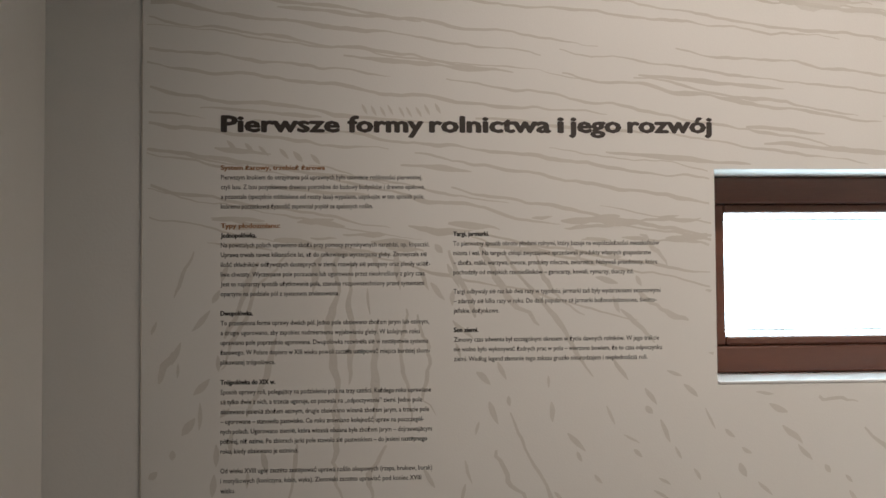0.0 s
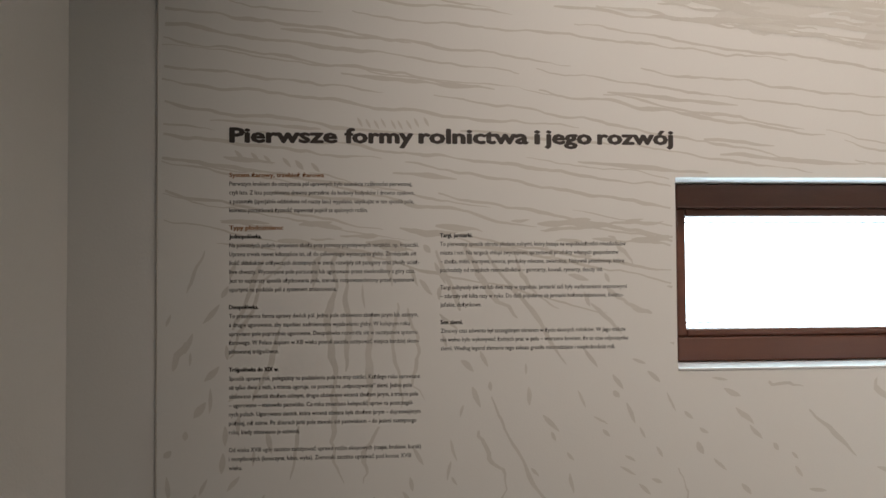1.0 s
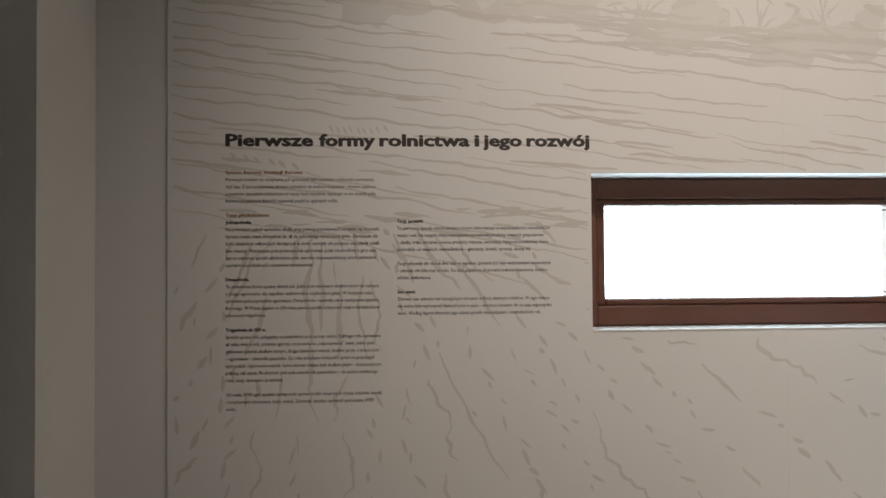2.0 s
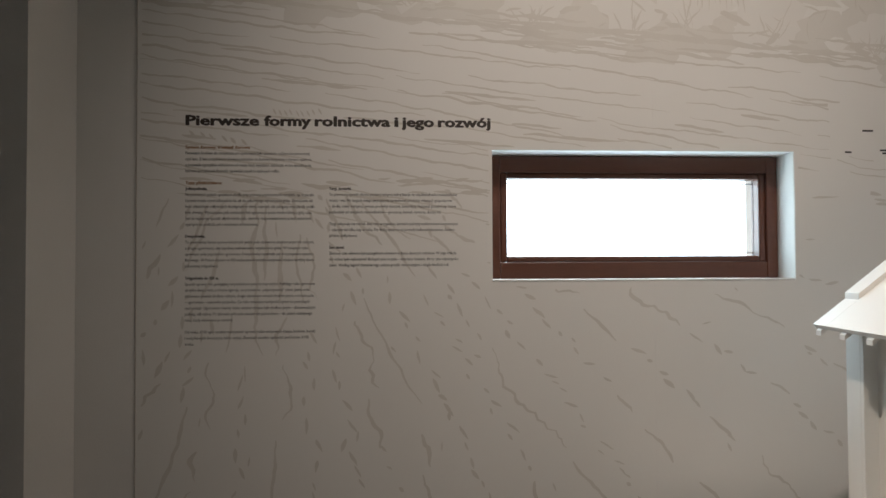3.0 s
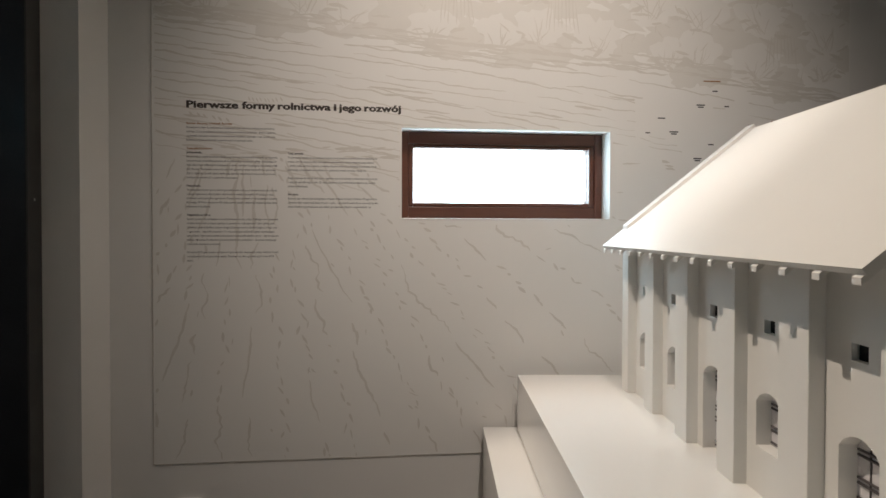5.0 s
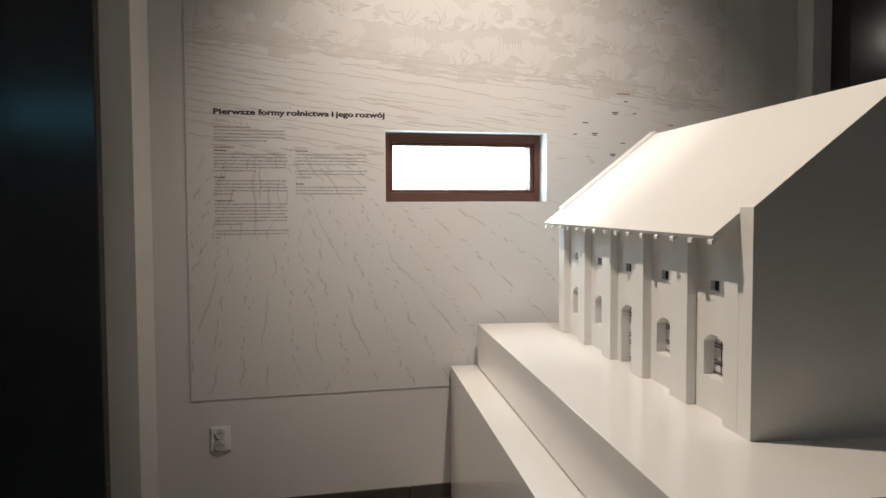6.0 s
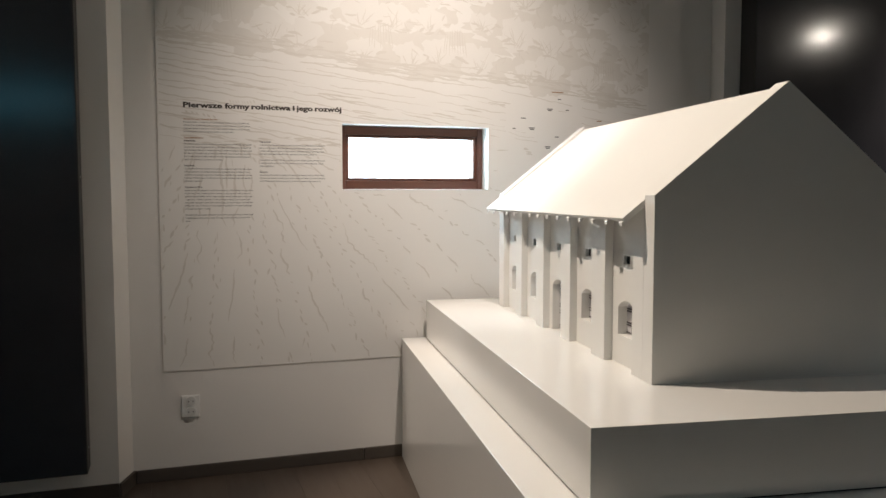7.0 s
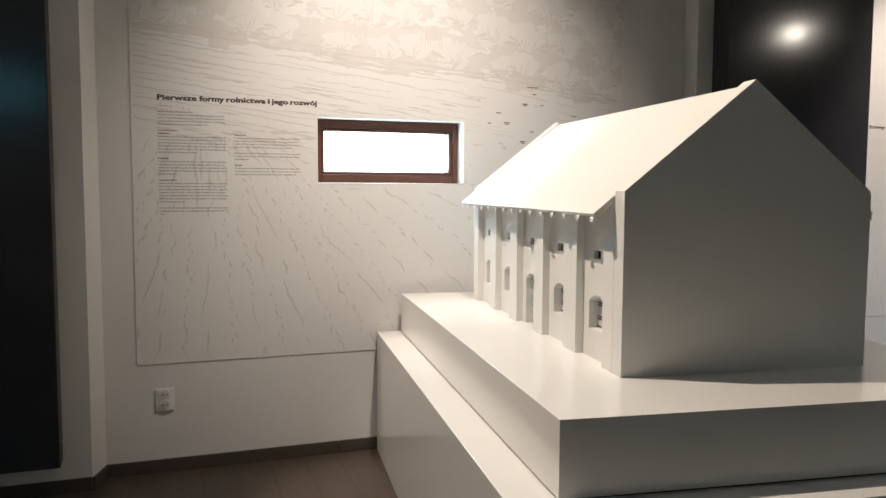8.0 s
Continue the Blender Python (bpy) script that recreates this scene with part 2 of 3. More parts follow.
def stroke(bm, x, z, angle, length, width, wiggle=0.0, curve=0.0, seed=0.0, blunt=0.45):
    """A brush stroke of uneven width as a flat ribbon; angle in degrees from the x axis."""
    SPOTS.append(1)
    y = PRINT + 0.00007 - 0.0000023 * (len(SPOTS) % 100)
    n = max(4, int(length / 0.008))
    n = min(n, 90)
    a = radians(angle)
    step = length / n
    last = None
    for i in range(n + 1):
        s = i / n
        off = wiggle * noise.noise((seed * 3.1, s * length * 16.0, 0.7))
        fine = wiggle * 0.35 * noise.noise((seed * 1.7, s * length * 60.0, 4.7))
        px, pz = x - math.sin(a) * (off + fine), z + math.cos(a) * (off + fine)
        w = width * (max(0.0, math.sin(math.pi * min(1, 0.04 + 0.95 * s))) ** blunt) * (0.75 + 0.65 * noise.noise((seed, s * length * 24.0, 9.1)))
        w = max(w, width * 0.12) / 2
        nx, nz = -math.sin(a), math.cos(a)
        if blocked(px, pz):
            last = None
        else:
            pair = (bm.verts.new((px + nx * w, y, pz + nz * w)), bm.verts.new((px - nx * w, y, pz - nz * w)))
            if last:
                bm.faces.new((last[0], pair[0], pair[1], last[1]))
            last = pair
        a += radians(curve) * step
        x, z = x + math.cos(a) * step, z + math.sin(a) * step


def horizon(x):
    """Height at which the drawn trees end and the furrows begin."""
    return 2.015 - 0.085 * x + 0.015 * math.sin(5 * x)


# far furrows: long strokes that fall slightly to the right
far = B()
z = 1.58
k = 0
while z < 2.16:
    x = -0.05 + rng.uniform(-0.1, 0.12)
    zz = z + 0.02
    while x < MX1:
        length = rng.uniform(0.22, 0.75)
        drop = -7.5 + 3.0 * (zz - 1.85) / 0.25 + rng.uniform(-1.6, 1.6)
        if zz < horizon(x) and not (zz < 1.60 and x > 0.9):
            stroke(far, x, zz, drop, length, rng.uniform(0.003, 0.0075), 0.007, rng.uniform(-3, 6), k * 1.37)
            if rng.random() < 0.3:
                stroke(far, x + length * 0.45, zz + 0.004, drop + rng.uniform(2, 5), length * 0.35, 0.0085, 0.004, 0, k * 2.11)
        zz += math.tan(radians(drop)) * length
        x += length + rng.uniform(0.015, 0.13)
        k += 1
    z += rng.uniform(0.017, 0.034)
tagged(part("far_furrow_drawing", far, INK_LINE, mural, "beige brush lines of far furrows"), kind="stuff")

# near furrows: rows of ticks and wavering lines that fan out downwards and bend towards the vertical
near = B()
AX, AZ = 0.335, 1.845
rays = 25
for i in range(rays):
    deg = -150 + i * (150 - 20) / (rays - 1) + rng.uniform(-1.0, 1.0)
    a = radians(deg)
    r = (AZ - 1.555) / max(0.16, -math.sin(a)) + rng.uniform(0.0, 0.05)
    x, z = AX + r * math.cos(a), AZ + r * math.sin(a)
    ticks = rng.random() < 0.5
    while -0.1 < x < MX1 + 0.1 and z > MZ0 - 0.05:
        deg += (-90 - deg) * 0.02
        a = radians(deg)
        if ticks:
            for j in range(rng.randint(2, 6)):
                lean = rng.uniform(-24, 38)
                stroke(near, x + rng.uniform(-0.014, 0.014), z, deg + lean, rng.uniform(0.014, 0.042), rng.uniform(0.006, 0.0125), 0.005, rng.uniform(-300, 300), z * 7 + i, 0.7)
                gap = rng.uniform(0.02, 0.055)
                x, z = x + gap * math.cos(a), z + gap * math.sin(a)
        else:
            length = rng.choice((0.06, 0.09, 0.13, 0.17, 0.26)) * rng.uniform(0.8, 1.2)
            lean = rng.uniform(-4, 7)
            stroke(near, x + rng.uniform(-0.02, 0.02), z, deg + lean, length, rng.uniform(0.007, 0.0125), rng.choice((0.008, 0.016, 0.030)), rng.uniform(-45, 45), z * 5 + i * 3.3)
            gap = length + rng.uniform(0.02, 0.07)
            x, z = x + gap * math.cos(a), z + gap * math.sin(a)
        ticks = rng.random() < 0.55
for i in range(40):
    x, z = rng.uniform(0.02, 2.4), rng.uniform(0.6, 1.5)
    stroke(near, x, z, math.degrees(math.atan2(z - AZ, x - AX)) + rng.uniform(-25, 45), rng.uniform(0.012, 0.026), rng.uniform(0.005, 0.009), 0.002, 0, i * 0.77, 0.8)
tagged(part("near_furrow_drawing", near, INK_NEAR, mural, "beige wavering brush lines fanning out downwards"), kind="stuff")

# a few dark tufts at the break between far and near furrows, and short ticks over the heading
tuft = B()
for i in range(46):
    x = rng.uniform(0.01, 0.92) if i < 34 else rng.uniform(1.62, 2.40)
    z = 1.567 - 0.02 * (x > 1.5) + rng.uniform(-0.025, 0.018)
    stroke(tuft, x, z, rng.uniform(-12, 6), rng.uniform(0.03, 0.10), rng.uniform(0.006, 0.013), 0.008, 0, i * 1.9, 0.6)
for i in range(9):
    stroke(tuft, 0.312 + i * 0.0135 + rng.uniform(-0.002, 0.002), 1.750 + rng.uniform(-0.003, 0.003), -62, 0.017, 0.006, 0.001, 0, i, 0.8)
for i in range(6):
    stroke(tuft, 0.12 + i * 0.024 + rng.uniform(-0.003, 0.003), 1.698 - 0.004 * i, -48, 0.02, 0.008, 0.001, 0, i + 30, 0.8)
tagged(part("tuft_drawing", tuft, INK_LINE, mural, "beige tufts and ticks between the furrows"), kind="stuff")

# trees and haystacks along the top: a broken wash of tone with pale crowns left in it, then branches and hatching
trees, shade, tone, crowns = B(), B(), B(), B()


def patch(bm, x, z, rx, rz, seed, rough=0.35, n=30):
    """A flat patch of print with a ragged outline."""
    SPOTS.append(1)
    y = PRINT + 0.00007 - 0.0000023 * (len(SPOTS) % 100)
    ring = []
    for i in range(n):
        a = 2 * math.pi * i / n
        r = 1 + rough * (noise.noise((seed * 2.3, 1.6 * math.cos(a), 1.6 * math.sin(a))) + 0.6 * noise.noise((seed, 5 * math.cos(a), 5 * math.sin(a))))
        px, pz = x + rx * r * math.cos(a), z + rz * r * math.sin(a)
        ring.append(bm.verts.new((min(max(px, 0.004), MX1 - 0.004), y, min(pz, 2.75))))
    bm.faces.new(ring)


def crown(x, z, size, seed):
    """A pale tree top or haystack: a light patch, a ragged darker rim on its lower side and branches that spread from its foot."""
    patch(crowns, x, z, size * 1.15, size * 0.9, seed, 0.45)
    for j in range(rng.randint(6, 9)):
        a = rng.uniform(35, 145)
        stroke(trees, x + rng.uniform(-0.25, 0.25) * size, z - size * 0.75, a, size * rng.uniform(0.5, 1.3), rng.uniform(0.003, 0.006), 0.010, rng.uniform(-250, 250), seed + j * 0.7, 0.7)
    for j in range(5):
        a = 180 + 180 * (j + 0.5) / 5 + rng.uniform(-12, 12)
        stroke(shade, x + size * 1.1 * math.cos(radians(a)), z + size * 0.85 * math.sin(radians(a)), rng.uniform(-25, 25), size * rng.uniform(0.4, 0.9), rng.uniform(0.008, 0.020), 0.012, 0, seed + j * 1.3, 0.5)


x = -0.04
while x < MX1 + 0.1:
    base = horizon(x) + 0.05
    for row in range(7):
        for j in range(2):
            patch(tone, x + rng.uniform(-0.08, 0.08), base + row * 0.10 + rng.uniform(-0.03, 0.04), rng.uniform(0.05, 0.13), rng.uniform(0.025, 0.060), rng.uniform(0, 90), 0.7)
    x += rng.uniform(0.10, 0.15)
x = 0.05
while x < MX1:
    for row in range(4):
        crown(x + rng.uniform(-0.05, 0.05), horizon(x) + 0.10 + row * 0.165 + rng.uniform(-0.03, 0.03), rng.uniform(0.055, 0.095), rng.uniform(0, 90))
    x += rng.uniform(0.17, 0.26)
for i in range(60):       # hatched ground under the trees
    x = rng.uniform(-0.05, 2.3)
    stroke(trees if i % 2 else shade, x, horizon(x) + rng.uniform(-0.012, 0.055), -6 + rng.uniform(-3, 3), rng.uniform(0.12, 0.38), rng.uniform(0.006, 0.014), 0.008, 0, i * 3.7)
for i in range(220):      # leaves and grass
    x = rng.uniform(0.0, 2.5)
    stroke(trees if i % 3 else shade, x, horizon(x) + rng.uniform(0.03, 0.70), rng.uniform(20, 160), rng.uniform(0.02, 0.06), rng.uniform(0.003, 0.008), 0.006, rng.uniform(-900, 900), i * 0.71, 0.7)
for i in range(4):        # sheaves of upright hatching
    cx = (0.22, 0.98, 1.36, 2.20)[i]
    for j in range(9):
        stroke(trees, cx + j * 0.0125 + rng.uniform(-0.002, 0.002), horizon(cx) + 0.20 + 0.03 * math.sin(j * 0.35), -88 + 1.5 * (j - 5), rng.uniform(0.09, 0.13), 0.0055, 0.003, 0, i * 5 + j, 0.6)
tagged(part("tree_drawing", trees, INK_MID, mural, "beige engraved trees and bushes"), kind="stuff")
for group, lift in ((shade, 0.00016), (crowns, 0.00032), (tone, 0.00060)):
    for vtx in group.verts:
        vtx.co.y += lift - 0.0005
for vtx in bpy.data.objects["tree_drawing"].data.vertices:
    vtx.co.y -= 0.0005
tagged(part("tree_wash_drawing", shade, INK_MID, mural, "beige shading of the engraved trees"), kind="stuff")
tagged(part("tree_crown_drawing", crowns, INK_ISLE, mural, "pale crowns of the engraved trees"), kind="stuff")
tagged(part("tree_tone_drawing", tone, INK_PALE, mural, "pale beige tone behind the engraved trees"), kind="stuff")


# ---- printed text ----
def letters(text, bold=0.0):
    """Mesh of a line of text in the built-in font, left end at 0, one unit high."""
    cu = bpy.data.curves.new("line", "FONT")
    cu.body, cu.size, cu.resolution_u, cu.offset = text, 1.0, 2, bold
    ob = bpy.data.objects.new("line", cu)
    scene.collection.objects.link(ob)
    bpy.context.view_layer.update()
    me = bpy.data.meshes.new_from_object(ob.evaluated_get(bpy.context.evaluated_depsgraph_get()))
    bpy.data.objects.remove(ob)
    bpy.data.curves.remove(cu)
    return me


def put_line(bm, text, x, z, width, size, bold=0.0, y=PRINT - 0.00018):
    """Adds a line of text that fills the given width; size is the height of a capital."""
    me = letters(text, bold)
    co = np.empty(len(me.vertices) * 3, np.float32)
    me.vertices.foreach_get("co", co)
    co = co.reshape(-1, 3)
    left, right = co[:, 0].min(), co[:, 0].max()
    sx, sz = width / (right - left), size / 0.73
    me.transform(Matrix(((sx, 0, 0, x - left * sx), (0, 0, -1, y), (0, sz, 0, z), (0, 0, 0, 1))))
    bm.from_mesh(me)
    bpy.data.meshes.remove(me)


bm = B()
for word, left, right in (("Pierwsze", 0.0, 0.234), ("formy", 0.2526, 0.4034), ("rolnictwa", 0.418, 0.664), ("i", 0.6805, 0.691), ("jego", 0.704, 0.810), ("rozwój", 0.826, 1.0)):
    for i, (dx, dz) in enumerate(((-0.0015, 0.0), (-0.0005, 0.0008), (0.0005, -0.0008), (0.0015, 0.0))):
        put_line(bm, word, 0.1121 + 0.7205 * left + dx, 1.7107 + dz, 0.7205 * (right - left), 0.0240, 0.014, PRINT - 0.00018 - 0.00001 * i)
part("heading", bm, INK_DARK, mural, "bold dark brown heading")

COLUMN = (0.111, 0.446)
PITCH = 0.01402     # line spacing
# kind, column, first line's baseline, lines of text with their widths in thousandths of a metre
BLOCKS = [
    ("subheading", 0, 1.6655, [("System żarowy, trzebież żarowa", 150)]),
    ("paragraph", 0, 1.6515, [
        ("Pierwszym krokiem do otrzymania pól uprawnych było usunięcie roślinności pierwotnej,", 292),
        ("czyli lasu. Z lasu pozyskiwano drewno potrzebne do budowy budynków i drewno opałowe,", 296),
        ("a pozostałe (specjalnie oddzielone od reszty lasu) wypalano, uzyskując w ten sposób pole,", 295),
        ("któremu początkową żyzność zapewniał popiół ze spalonych roślin.", 220)]),
    ("subheading", 0, 1.5815, [("Typy płodozmianu:", 85)]),
    ("caption", 0, 1.5675, [("Jednopolówka.", 51)]),
    ("paragraph", 0, 1.5535, [
        ("Na powstałych polach uprawiano zboża przy pomocy prymitywnych narzędzi, np. kopaczki.", 302),
        ("Uprawa trwała nawet kilkanaście lat, aż do całkowitego wyczerpania gleby. Zmniejszała się", 298),
        ("ilość składników odżywczych dostępnych w ziemi, rozwijały się patogeny oraz pleniły uciąż-", 303),
        ("liwe chwasty. Wyczerpane pole porzucano lub ugorowano przez nieokreślony z góry czas.", 296),
        ("Jest to najstarszy sposób użytkowania pola, szeroko rozpowszechniony przed systemami", 294),
        ("opartymi na podziale pól z systemem zmianowania.", 170)]),
    ("caption", 0, 1.4555, [("Dwupolówka.", 46)]),
    ("paragraph", 0, 1.4415, [
        ("To przemienna forma uprawy dwóch pól. Jedno pole obsiewano zbożem jarym lub ozimym,", 301),
        ("a drugie ugorowano, aby zapobiec nadmiernemu wyjaławianiu gleby. W kolejnym roku", 287),
        ("uprawiano pole poprzednio ugorowane. Dwupolówka rozwinęła się w następstwie systemu", 299),
        ("żarowego. W Polsce dopiero w XIII wieku powoli zaczęła ustępować miejsca bardziej skom-", 302),
        ("plikowanej trójpolówce.", 78)]),
    ("caption", 0, 1.3570, [("Trójpolówka do XIX w.", 78)]),
    ("paragraph", 0, 1.3430, [
        ("Sposób uprawy roli, polegający na podzieleniu pola na trzy części. Każdego roku uprawiane", 303),
        ("są tylko dwie z nich, a trzecia ugoruje, co pozwala na „odpoczywanie” ziemi. Jedno pole", 290),
        ("obsiewano jesienią zbożem ozimym, drugie obsiewano wiosną zbożem jarym, a trzecie pole", 300),
        ("– ugorowane – stanowiło pastwisko. Co roku zmieniano kolejność upraw na poszczegól-", 292),
        ("nych polach. Ugorowano ziemię, która wiosną obsiana była zbożem jarym – dojrzewającym", 304),
        ("później, niż ozime. Po zbiorach jarki pole stawało się pastwiskiem – do jesieni następnego", 297),
        ("roku, kiedy obsiewano je oziminą.", 111)]),
    ("paragraph", 0, 1.2310, [
        ("Od wieku XVIII ugór zaczęto zastępować uprawą roślin okopowych (rzepa, brukiew, burak)", 304),
        ("i motylkowych (koniczyna, łubin, wyka). Ziemniaki zaczęto uprawiać pod koniec XVIII", 288),
        ("wieku.", 21)]),
    ("caption", 1, 1.5685, [("Targi, jarmarki.", 53)]),
    ("paragraph", 1, 1.5545, [
        ("To pierwotny sposób obrotu płodami rolnymi, który bazuje na współzależności mieszkańców", 307),
        ("miasta i wsi. Na targach chłopi zwyczajowo sprzedawali produkty własnych gospodarstw", 295),
        ("– zboża, mąki, warzywa, owoce, produkty mleczne, zwierzęce. Nabywali przedmioty, które", 304),
        ("pochodziły od miejskich rzemieślników – garncarzy, kowali, rymarzy, tkaczy itd.", 268)]),
    ("paragraph", 1, 1.4845, [
        ("Targi odbywały się raz lub dwa razy w tygodniu, jarmarki zaś były wydarzeniami sezonowymi", 308),
        ("– zdarzały się kilka razy w roku. Do dziś popularne są jarmarki bożonarodzeniowe, święto-", 302),
        ("jańskie, dożynkowe.", 67)]),
    ("caption", 1, 1.4285, [("Sen ziemi.", 36)]),
    ("paragraph", 1, 1.4145, [
        ("Zimowy czas adwentu był szczególnym okresem w życiu dawnych rolników. W jego trakcie", 305),
        ("nie wolno było wykonywać żadnych prac w polu – wierzono bowiem, że to czas odpoczynku", 309),
        ("ziemi. Według legend złamanie tego zakazu groziło nieurodzajem i niepłodnością roli.", 287)]),
]
for kind, column, z, lines in BLOCKS:
    bm = B()
    for i, (text, width) in enumerate(lines):
        for j, dx in enumerate((0.0,) if kind == "paragraph" else (-0.0003, 0.0003)):
            put_line(bm, text, COLUMN[column] + dx, z - 0.0105 - i * PITCH, width / 1006, 0.0071, 0.006 if kind == "paragraph" else 0.012, PRINT - 0.00018 - 0.00001 * j)
    part(kind, bm, INK_RUST if kind == "subheading" else INK_TEXT, mural, {"subheading": "small bold rust-orange subheading", "caption": "small bold black caption", "paragraph": "small black body text"}[kind])


# small unreadable labels of a diagram, as bars
def bars(x, z, widths, mat):
    bm = B()
    for i, w in enumerate(widths):
        box(bm, x - w / 2, x + w / 2, PRINT - 0.00022, PRINT - 0.00012, z - i * 0.0075 - 0.0022, z - i * 0.0075 + 0.0022)
    part("diagram_label", bm, mat, mural, "tiny printed label")


bars(1.980, 1.849, (0.066,), INK_RUST)
bars(2.228, 1.706, (0.030,), INK_RUST)
for x, z, w in ((1.992, 1.813, (0.020,)), (1.937, 1.761, (0.033, 0.022)), (2.038, 1.758, (0.018,)), (1.786, 1.710, (0.028,)), (1.734, 1.656, (0.017,)),
                (1.834, 1.661, (0.034, 0.022)), (1.978, 1.617, (0.022,)), (1.926, 1.565, (0.032, 0.022)), (2.10, 1.628, (0.02,))):
    bars(x, z, w, INK_TEXT)

# the mural of the next bay
mural_b = thing("mural", (4.20, -0.003, MZ0), "pale wall mural with dark text in the next bay", "mural")
part("paper_strip", box(B(), 4.20, 6.60, -0.003, -0.0005, MZ0, MZ1), PAPER, mural_b)
bm = B()
box(bm, 4.20, 6.60, -0.0045, -0.0005, MZ0 - 0.0022, MZ0 - 0.0002)
part("edge_trim", bm, bpy.data.materials["mural_edge"], mural_b, "thin darker cut edge of the mural")
bm = B()
for i, dx in enumerate((-0.0009, 0.0009)):
    put_line(bm, "formy", 4.335 + dx, 1.704, 0.130, 0.0238, 0.014, PRINT - 0.00018 - 0.00001 * i)
part("heading", bm, INK_DARK, mural_b, "bold dark brown heading")
bm = B()
for top, count in ((1.636, 4), (1.55, 7), (1.436, 6), (1.336, 8), (1.21, 3)):
    for i in range(count):
        z = top - i * PITCH
        box(bm, 4.30, 4.60 - 0.09 * (i == count - 1), PRINT - 0.00022, PRINT - 0.00012, z - 0.0014, z + 0.0014)
part("paragraph", bm, INK_PALE, mural_b, "small body text, too far off to read")
bm = B()
for i in range(40):
    a = rng.uniform(-120, -60)
    x, z = rng.uniform(4.3, 4.8), rng.uniform(0.6, 1.2)
    w = 0.004
    q = [(x, z), (x + w, z), (x + w + 0.05 * math.cos(radians(a)), z + 0.05 * math.sin(radians(a))), (x + 0.05 * math.cos(radians(a)), z + 0.05 * math.sin(radians(a)))]
    bm.faces.new([bm.verts.new((p, PRINT, r)) for p, r in q])
tagged(part("near_furrow_drawing", bm, INK_PALE, mural_b, "pale beige brush dashes"), kind="stuff")


# ---- black exhibition panels on the piers ----
def panel(x0, x1):
    ob = thing("exhibition_panel", ((x0 + x1) / 2, PIER, 0.150), "tall glossy black exhibition panel mounted on the wall pier", "panel", "black panels on the piers")
    part("casing", box(B(), x0, x1, PIER - 0.118, PIER - 0.001, 0.150, 2.62, 0.003), BLACK_EDGE, ob, "satin black metal casing")
    part("front_sheet", box(B(), x0 + 0.004, x1 - 0.004, PIER - 0.1225, PIER - 0.1185, 0.154, 2.616, 0.0012), BLACK, ob, "glossy black front sheet")
    for z in (0.25, 1.39, 2.40):
        for x in (x0 - 0.001, x1 + 0.001):
            part("screw", rod(B(), (x, PIER - 0.065, z), (1, 0, 0), 0.004, 0.003, 12), STEEL, ob, "small steel screw")
    return ob


panel(-1.15, -0.303)
panel(3.014, 4.045)


# ---- wall socket ----
def wall_socket(x, z):
    ob = thing("wall_socket", (x, -0.001, z), "white double wall socket on the painted wall", "socket")
    part("cover_plate", box(B(), x - 0.041, x + 0.041, -0.010, -0.001, z - 0.052, z + 0.052, 0.004, 3), PLASTIC, ob)
    for dz in (-0.0247, 0.0247):
        bm = B()
        rod(bm, (x, -0.0135, z + dz), (0, 1, 0), 0.0245, 0.006, 32)
        ring = part("outlet", bm, PLASTIC, ob, "round white outlet insert")
        # no recess is cut: greyed cup and black holes carry painted shade
        part("cup_disc", rod(B(), (x, -0.0168, z + dz), (0, 1, 0), 0.0205, 0.0012, 32), CUP_SHADE, ring)
        for dx in (-0.0095, 0.0095):
            part("pin_hole_disc", rod(B(), (x + dx, -0.0176, z + dz), (0, 1, 0), 0.0028, 0.0012, 12), HOLE_SHADE, ring)
        part("earth_pin", rod(B(), (x, -0.021, z + dz + 0.008), (0, 1, 0), 0.0024, 0.010, 12), STEEL, ring)
    return ob


wall_socket(0.116, 0.340)

# ---- display plinth ----
PT = 0.796          # top of the plinth
TURN = Matrix.Translation((1.5, -1.2, 0)) @ Matrix.Rotation(-0.1342, 4, "Z") @ Matrix.Translation((-1.5, 1.2, 0))   # it stands slightly askew in the room
plinth = thing("display_plinth", (1.79, -1.25, 0.0), "white lacquered two-tier display plinth", "plinth")
part("upper_tier", box(B(), 1.088, 2.494, -2.329, -0.119, 0.608, PT, 0.0012, 2), LACQUER, plinth, "white lacquered upper block")
part("shadow_gap", box(B(), 1.096, 2.486, -2.321, -0.127, 0.6021, 0.6079), HOLLOW_SHADE, plinth, "recessed gap, painted dark as shade")
part("lower_tier", box(B(), 0.970, 2.612, -2.447, -0.080, 0.0, 0.602, 0.0012, 2), LACQUER, plinth, "white lacquered lower block")
plinth.matrix_basis = TURN @ plinth.matrix_basis

# ---- model building ----
MY0, MY1 = -1.980, -0.352       # near and far gables
MXW, MXP = 1.426, 1.399         # wall face, pilaster face
RIDGE, PEAK = 1.791, 1.620
SLOPE = 0.806
EAVE = 1.334
GT = 0.062                      # gable wall thickness
REVEAL = 0.030                  # depth of the openings
model = thing("building_model", (RIDGE, (MY0 + MY1) / 2, PT), "white scale model of a granary with pilasters and steep roof", "model")


def roof_z(x):
    return PEAK - SLOPE * abs(x - RIDGE)


